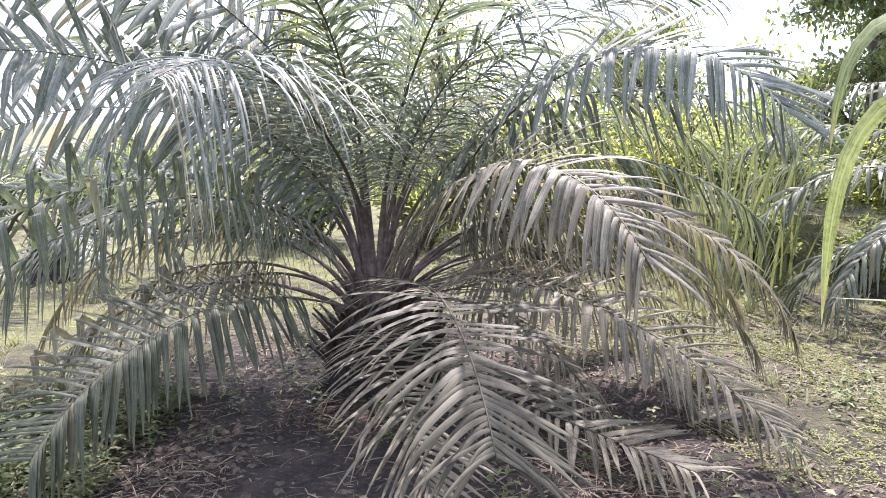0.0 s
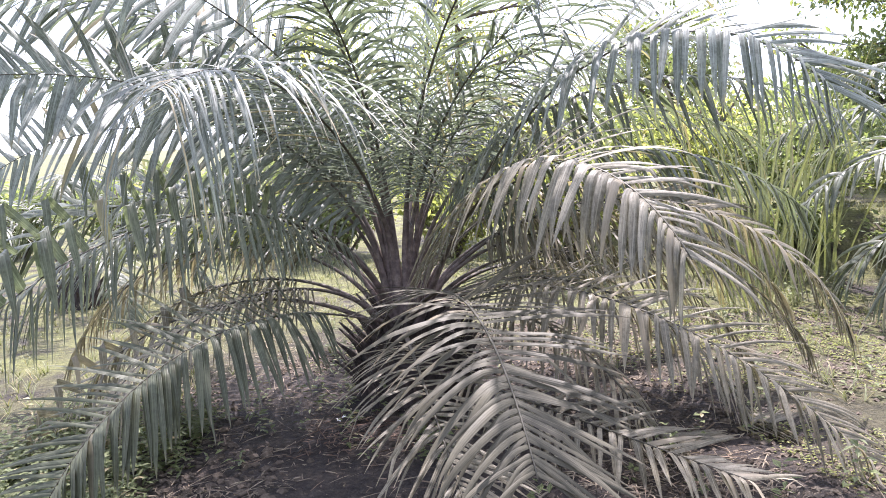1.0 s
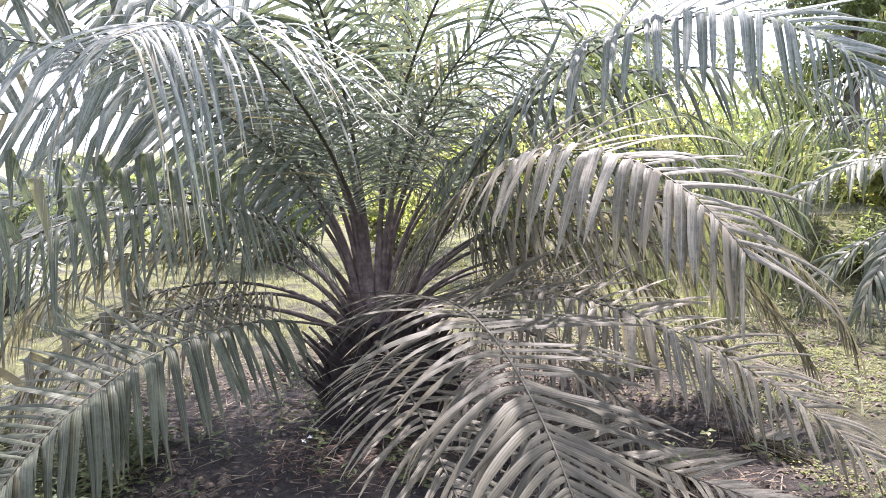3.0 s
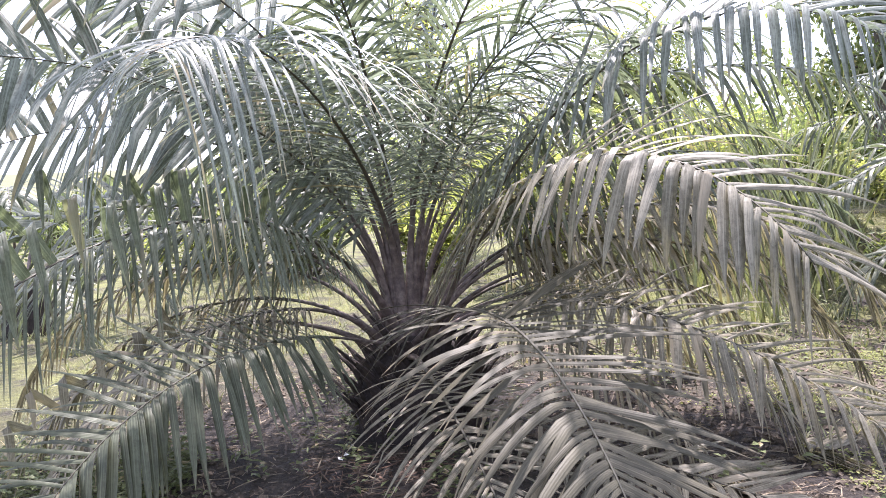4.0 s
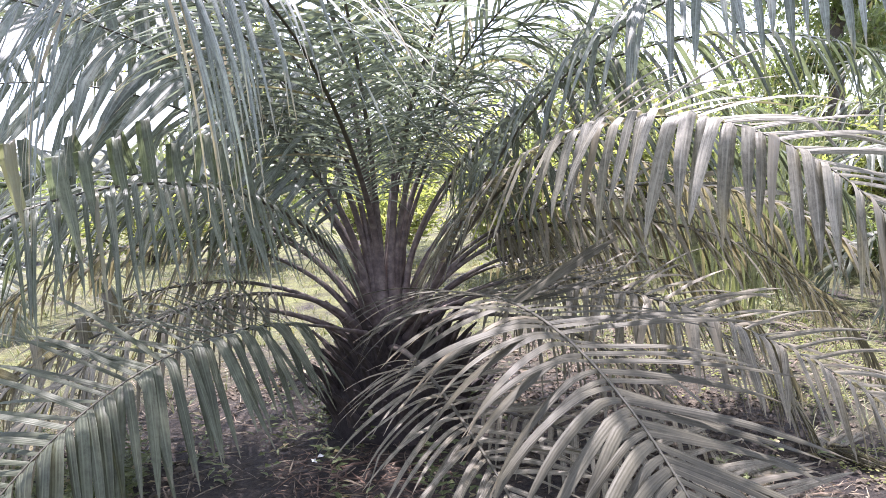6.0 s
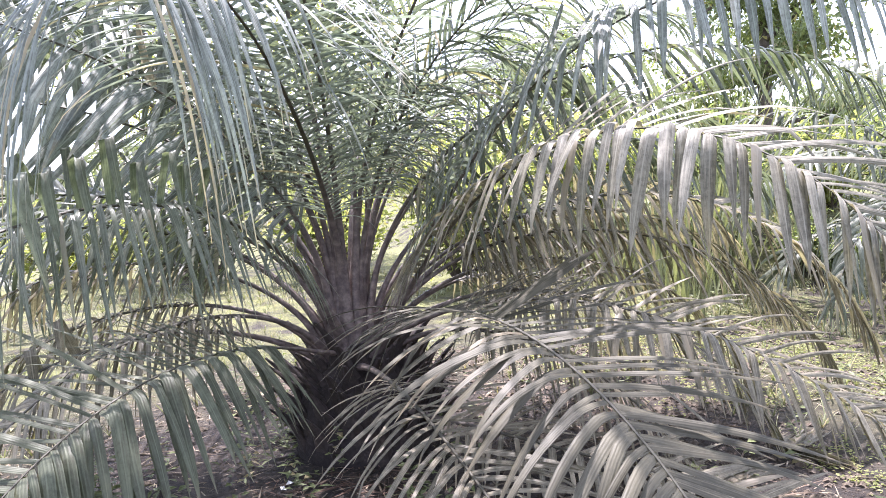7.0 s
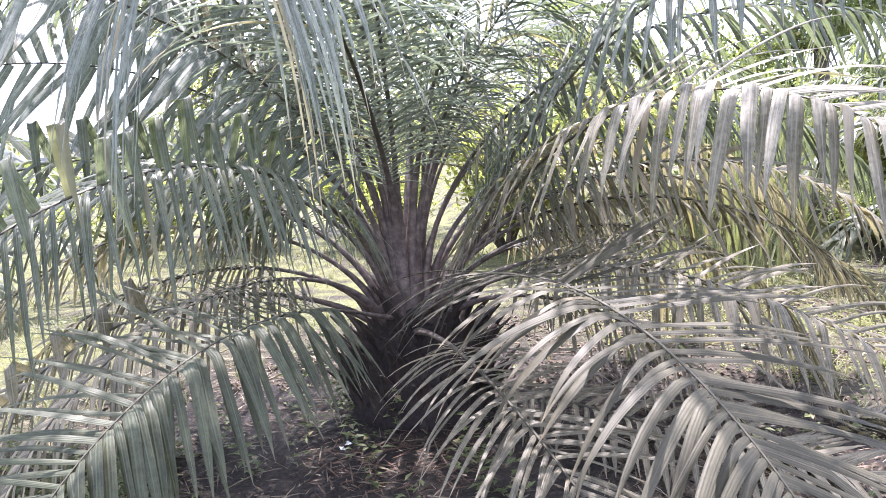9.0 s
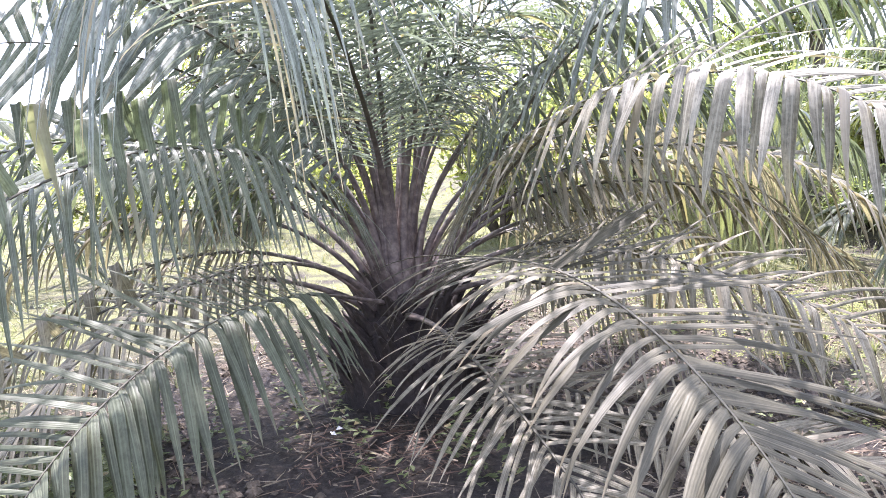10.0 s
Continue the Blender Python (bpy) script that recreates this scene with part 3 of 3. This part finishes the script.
def tree(name, place, height, spread, leaves, size, mat, seed, label, clear=0.25, wide=0.4):
    rng = np.random.default_rng(seed)
    z = rise(place[0], place[1])
    ob = thing(name, (place[0], place[1], z), label, "tree")
    trunk, limbs, green = Bag(), Bag(), Bag()
    pts, _ = limb(trunk, (0, 0, -0.1), (rng.normal(0, 0.08), rng.normal(0, 0.08), 1), height * 0.92, 0.022 * height, rng, 10, 0, 0.07)
    spots = []
    for k in range(22):
        j = int(len(pts) * (clear + (0.95 - clear) * k / 22))
        a = k * 2.4 + rng.normal(0, 0.3)
        reach = spread * (1.0 - 0.55 * abs(k / 22 - 0.35)) * rng.uniform(0.6, 1.1)
        twig, _ = limb(limbs, pts[j], (math.cos(a), math.sin(a), rng.uniform(0.1, 0.7)), reach, 0.008 * height, rng, 7, 0.04)
        spots += twig[2:]
        for m in range(3):
            more, _ = limb(limbs, twig[2 + m], (rng.normal(), rng.normal(), 0.3), reach * 0.45, 0.004 * height, rng, 5, 0.06)
            spots += more[1:]
    for k in range(leaves):
        s = spots[rng.integers(len(spots))]
        p = s + rng.normal(0, 0.045 * height ** 0.8, 3) * np.array([1, 1, 0.7])
        leaf(green, p, rng.normal(0, 1, 3) - UP * 0.5, unit(UP + rng.normal(0, 0.5, 3)), size * rng.uniform(0.6, 1.3), size * wide)
    part("trunk", trunk.mesh("trunk"), BARK, ob)
    part("limb", limbs.mesh("limb"), BARK, ob, kind="stuff")
    part("crown", green.mesh("crown", False), mat, ob)
    return ob


def tall_grass(place, height, spread, blades, mat, seed, label, wide=0.022):
    rng = np.random.default_rng(seed)
    ob = thing("tall_grass", (place[0], place[1], rise(*place)), label, "grass", "tall grass clumps", "stuff")
    bag = Bag()
    for k in range(blades):
        a, r = rng.uniform(0, 2 * math.pi), spread * math.sqrt(rng.uniform(0, 1)) * 0.5
        h = height * rng.uniform(0.45, 1.0)
        foot = np.array([r * math.cos(a), r * math.sin(a), -0.02])
        b = a + rng.normal(0, 0.8)
        lean = rng.uniform(0.05, 0.42)
        d = np.array([math.cos(b) * lean, math.sin(b) * lean, 1.0])
        blade(bag, foot, d, np.array([math.cos(b), math.sin(b), 0.15]), h, wide * rng.uniform(0.6, 1.3), 0.0, rng.uniform(0.04, 0.34), rng, 0.2, 9, 0.8, rng.normal(0, 0.8))
    part("blades", bag.mesh("blades"), mat, ob, kind="stuff")
    return ob


def strap_plant():
    """A tall stalk with broad arching leaves."""
    rng = np.random.default_rng(77)
    x, y = 1.7, 2.22
    ob = thing("maize_plant", (x, y, rise(x, y)), "tall maize-like plant with broad pale arching leaves", "plant")
    bag = Bag()
    pts = [np.array([0.0, 0, -0.03]), np.array([0.01, 0.01, 0.6]), np.array([-0.01, 0.02, 1.1]), np.array([0.0, 0.02, 1.7]), np.array([0.02, 0.02, 2.06])]
    tube(bag, pts, [0.02, 0.018, 0.016, 0.013, 0.008], 8)
    part("stalk", bag.mesh("stalk"), STRAP_LEAF, ob)
    for z, d, long, w, fall in ((1.77, (-0.33, 0.2, 1.135), 0.86, 0.075, 3.95), (1.72, (-0.57, -0.03, 0.27), 1.06, 0.064, 4.3), (1.06, (-1.0, 0.0, 0.06), 0.44, 0.036, 0.02),
                                (1.55, (0.7, 0.4, 0.7), 0.92, 0.064, 0.5), (1.26, (0.6, -0.6, 0.7), 0.85, 0.064, 0.45), (1.83, (0.2, 0.7, 0.8), 0.7, 0.057, 0.4), (2.0, (0.4, -0.2, 0.9), 0.57, 0.043, 0.4)):
        b = Bag()
        blade(b, (0, 0.02, z), d, (-0.3, -1.0, 0.25) if z > 1.65 and d[0] < 0 else (-d[0] * 0.5, -d[1] * 0.5, 1.0), long, w, 0.0, fall, rng, 0.10, 12, 0.6)
        part("leaf", b.mesh("leaf"), STRAP_LEAF, ob)


strap_plant()
tall_grass((2.7, 7.0), 2.6, 0.9, 40, GRASS_LEAF, 41, "tall pale green grass clump growing before the bank", 0.035)
tall_grass((2.4, 7.9), 1.5, 1.0, 22, GRASS_LEAF, 42, "tall light green grass clump behind the palm", 0.03)
tall_grass((3.5, 7.7), 2.4, 0.9, 36, GRASS_LEAF, 43, "tall pale green grass clump growing before the bank", 0.032)

# a second palm to the side and a third behind
side_palm = thing("oil_palm", (5.45, 6.5, rise(5.45, 6.5)), "young oil palm with pale drooping fronds by the bank", "palm tree")
palm_trunk(side_palm, 0.28, 0.6, 40, 6)
for k, (e0, az, long) in enumerate(((55, 186, 2.9), (40, 203, 2.8), (68, 168, 3.0), (72, 215, 3.0), (52, 232, 2.8), (58, 145, 2.9), (30, 178, 2.5), (80, 190, 3.0), (62, 260, 2.9), (60, 100, 2.9), (60, 320, 2.9), (70, 30, 3.0), (82, 90, 3.0))):
    frond(side_palm, (e0, 5, 75, 28, az, 0.0, long, 0.15, 0.6), 0.45, 0.45, 0.5, 60 + k, PALM_LEAF, True, long=0.55, pairs=36)
back_palm = thing("oil_palm", (-4.9, 8.6, rise(-4.9, 8.6)), "young oil palm standing on sunlit grass", "palm tree")
palm_trunk(back_palm, 0.26, 0.5, 36, 7)
for k, (e0, az, long) in enumerate(((38, -18, 2.2), (60, -5, 2.5), (30, -45, 2.1), (55, 25, 2.5), (70, -60, 2.6), (78, 80, 2.6), (60, 150, 2.5), (62, 200, 2.5), (50, 255, 2.4))):
    frond(back_palm, (e0, 5, 75, 28, az, 0.0, long, 0.13, 0.5), 0.35, 0.35, 0.4, 80 + k, PALM_LEAF, True, long=0.48, pairs=34)

# shrubs behind and along the bank
for k, (x, y, h, w, n, s, mat, label) in enumerate((
        (4.2, 9.0, 1.5, 1.2, 3200, 0.11, BUSH_LEAF, "leafy green bush on top of the earth bank"),
        (5.6, 8.6, 1.3, 1.2, 3000, 0.10, LIME_LEAF, "sunlit yellow-green bush on the earth bank"),
        (6.9, 8.0, 1.6, 1.3, 3200, 0.12, BUSH_LEAF, "leafy green bush on top of the earth bank"),
        (3.0, 9.6, 1.9, 1.3, 3200, 0.11, LIME_LEAF, "sunlit yellow-green bush behind the palm"),
        (1.3, 9.9, 2.6, 1.5, 4200, 0.12, LIME_LEAF, "tall sunlit yellow-green bush behind the palm"),
        (-0.3, 11.5, 2.0, 1.5, 3200, 0.12, LIME_LEAF, "sunlit yellow-green bush behind the palm"),
        (-2.2, 12.0, 1.9, 1.6, 3200, 0.12, BUSH_LEAF, "leafy green bush at the edge of the grass"),
        (-4.2, 13.5, 1.8, 1.7, 3000, 0.13, LIME_LEAF, "sunlit yellow-green bush at the edge of the grass"),
        (-7.0, 14.0, 1.9, 1.8, 3000, 0.13, BUSH_LEAF, "leafy green bush at the edge of the grass"),
        (-9.8, 15.0, 1.9, 2.0, 3000, 0.14, BUSH_LEAF, "leafy green bush at the edge of the grass"),
        (3.7, 8.1, 0.7, 0.8, 1500, 0.09, BUSH_LEAF, "low dark weeds at the foot of the bank"),
        (4.7, 7.6, 0.7, 0.8, 1500, 0.09, BUSH_LEAF, "low dark weeds at the foot of the bank"))):
    shrub("bush", (x, y), h, w, n, s, mat, 100 + k, label, group="bushes behind the palms")
tree("tree", (7.0, 11.6), 6.6, 2.8, 20000, 0.15, BUSH_LEAF, 131, "tall dark-leaved tree rising behind the bank", 0.0)
tree("tree", (4.4, 13.5), 3.6, 2.0, 8000, 0.12, BUSH_LEAF, 132, "leafy green tree behind the bushes")
tree("tree", (-2.6, 13.0), 4.6, 1.9, 4500, 0.10, LIME_LEAF, 134, "light yellow-green tree behind the palm")
tree("tree", (0.2, 14.5), 5.4, 2.3, 5500, 0.11, LIME_LEAF, 133, "light yellow-green tree behind the palm")


# ---- litter, clods and weeds on the ground ----
def scatter(name, label, category, count, seed, region, make, mat, keep=None):
    rng = np.random.default_rng(seed)
    bag = Bag()
    x0, x1, y0, y1 = region
    k = 0
    while k < count:
        x, y = rng.uniform(x0, x1), rng.uniform(y0, y1)
        k += 1
        if keep is not None and not keep(x, y, rng):
            continue
        make(bag, np.array([x, y, rise(x, y)]), rng)
    ob = part(name, bag.mesh(name, False), mat, None, label, "stuff")
    ob["category"] = category
    return ob


def dead_leaf(bag, p, rng):
    a = rng.uniform(0, 6.283)
    blade(bag, p + UP * rng.uniform(0.004, 0.03), (math.cos(a), math.sin(a), rng.uniform(-0.05, 0.22)), UP + rng.normal(0, 0.35, 3), 0.02 + 0.17 * rng.uniform(0, 1) ** 2.5, rng.uniform(0.003, 0.011), 0, rng.uniform(0, 0.18), rng, 0.2, 4, 0.6, rng.normal(0, 1), p[2] + 0.003)


def clod(bag, p, rng):
    r = 0.004 + 0.026 * rng.uniform(0, 1) ** 4
    v = []
    for q in ((1, 0, 0), (0, 1, 0), (-1, 0, 0), (0, -1, 0), (0, 0, 1), (0.6, 0.6, 0.7), (-0.6, 0.6, 0.65), (-0.6, -0.6, 0.7), (0.6, -0.6, 0.6)):
        v.append(p + np.array(q) * r * rng.uniform(0.7, 1.3, 3) * np.array([1.2, 1.0, 0.75]))
    bag.add(v, [(0, 1, 5), (1, 2, 6), (2, 3, 7), (3, 0, 8), (0, 5, 4), (5, 1, 4), (1, 6, 4), (6, 2, 4), (2, 7, 4), (7, 3, 4), (3, 8, 4), (8, 0, 4)], [(0.5, 0.5)] * 9)


def tuft(bag, p, rng):
    for k in range(rng.integers(4, 9)):
        a = rng.uniform(0, 6.283)
        blade(bag, p, (math.cos(a) * 0.6, math.sin(a) * 0.6, 1), (-math.cos(a), -math.sin(a), 0.6), rng.uniform(0.05, 0.16), rng.uniform(0.004, 0.009), 0, rng.uniform(0.2, 0.7), rng, 0.1, 4, 0.8)


def weed(bag, p, rng):
    h = rng.uniform(0.05, 0.3)
    for k in range(int(5 + h * 50)):
        a = k * 2.4 + rng.normal(0, 0.3)
        q = p + np.array([rng.normal(0, 0.02), rng.normal(0, 0.02), h * k / (5 + h * 50)])
        leaf(bag, q, np.array([math.cos(a), math.sin(a), rng.uniform(-0.1, 0.5)]), UP + rng.normal(0, 0.2, 3), rng.uniform(0.03, 0.075), rng.uniform(0.015, 0.035))


def cover(bag, p, rng):
    for k in range(5):
        a = k * 1.26 + rng.uniform(0, 1)
        q = p + np.array([rng.normal(0, 0.018), rng.normal(0, 0.018), rng.uniform(0.004, 0.02)])
        leaf(bag, q, np.array([math.cos(a), math.sin(a), rng.uniform(0.0, 0.5)]), UP + rng.normal(0, 0.25, 3), rng.uniform(0.014, 0.03), rng.uniform(0.009, 0.016))


def patchy(freq, cut, shift=0.0):
    return lambda x, y, rng: noise.noise((x * freq, y * freq, shift)) > cut + rng.normal(0, 0.12)


scatter("leaf_litter", "dry brown leaf strips scattered over the soil", "litter", 6500, 201, (-2.6, 3.4, 1.6, 6.6), dead_leaf, STRAW, patchy(0.9, -0.15))
scatter("soil_clods", "loose dark clods of soil", "soil", 24000, 202, (-2.2, 4.4, 1.8, 6.6), clod, CLOD, lambda x, y, rng: noise.noise((x * 0.7, y * 0.7, 9.0)) > (-0.25 if x > 0.6 else 0.05) + rng.normal(0, 0.12))
scatter("grass_tufts", "short yellow-green grass tufts in patches", "grass", 5200, 203, (-5.5, 7.0, 3.2, 11.5), tuft, GRASS_LEAF,
        lambda x, y, rng: math.hypot(x + 0.3, y - 3.6) > 2.1 + rng.normal(0, 0.25) and noise.noise((x * 0.9, y * 0.9, 4.0)) > -0.1 + rng.normal(0, 0.15))
scatter("weeds", "small green weeds growing on the soil", "weeds", 620, 204, (-3.2, 4.0, 1.8, 7.5), weed, WEED_LEAF, patchy(0.8, 0.05, 2.0))
scatter("weeds", "leafy green weeds in a dense patch", "weeds", 520, 205, (-2.6, -1.55, 2.9, 4.4), weed, WEED_LEAF, patchy(0.8, -0.3, 2.0))
scatter("ground_cover", "low bright yellow-green creeping weeds on the soil", "weeds", 5200, 209, (0.9, 4.6, 2.9, 6.4), cover, LIME_LEAF,
        lambda x, y, rng: x + 0.35 * (y - 3.6) > 1.5 and noise.noise((x * 1.3, y * 1.3, 6.0)) > 0.02 + rng.normal(0, 0.1))
scatter("straw", "pale dry straw lying on the ground", "straw", 500, 206, (0.3, 1.4, 2.9, 3.6), dead_leaf, STRAW)
scatter("straw", "pale dry straw lying on the ground", "straw", 300, 207, (-1.7, -1.0, 2.9, 3.4), dead_leaf, STRAW)
scatter("straw", "reddish brown dry straw beside the palm stem", "straw", 380, 208, (-1.0, -0.2, 3.7, 4.35), dead_leaf, RUST)


def white_scrap():
    bag = Bag()
    rng = np.random.default_rng(9)
    for k in range(3):
        a = rng.uniform(0, 6.28)
        leaf(bag, np.array([0.012 * k, 0.008 * k, 0.006 + 0.005 * k]), np.array([math.cos(a), math.sin(a), 0.2]), UP + rng.normal(0, 0.4, 3), 0.036, 0.024, 0.4)
    ob = part("paper_scrap", bag.mesh("paper_scrap", False), PALE, None, "small crumpled white scrap lying on dark soil")
    ob.location = (-0.84, 4.27, rise(-0.84, 4.27) + 0.004)
    ob["category"] = "litter"


white_scrap()



# ---- far woods all round ----
def far_woods():
    rng = np.random.default_rng(301)
    bag = Bag()
    for k in range(230):
        a = 2 * math.pi * k / 230 + rng.normal(0, 0.02)
        r = rng.uniform(27, 40)
        x, y = r * math.sin(a), r * math.cos(a)
        left = math.exp(-((math.atan2(x, y) + 0.55) / 0.22) ** 2)
        h = rng.uniform(2.0, 4.6) * (1 - 0.72 * left)
        base = np.array([x, y, rise(x, y)])
        for j in range(150):
            q = rng.normal(0, 1, 3)
            q = q / np.linalg.norm(q) * rng.uniform(0.55, 1.0)
            p = base + np.array([q[0] * 1.7, q[1] * 1.7, h * 0.5 + q[2] * h * 0.52])
            leaf(bag, p, q + rng.normal(0, 0.4, 3), unit(q + UP * 0.6 + rng.normal(0, 0.3, 3)), rng.uniform(0.3, 0.7), rng.uniform(0.2, 0.4))
    ob = part("far_woods", bag.mesh("far_woods", False), BUSH_LEAF, None, "distant low green woods round the plantation", "stuff")
    ob["category"] = "woods"


far_woods()
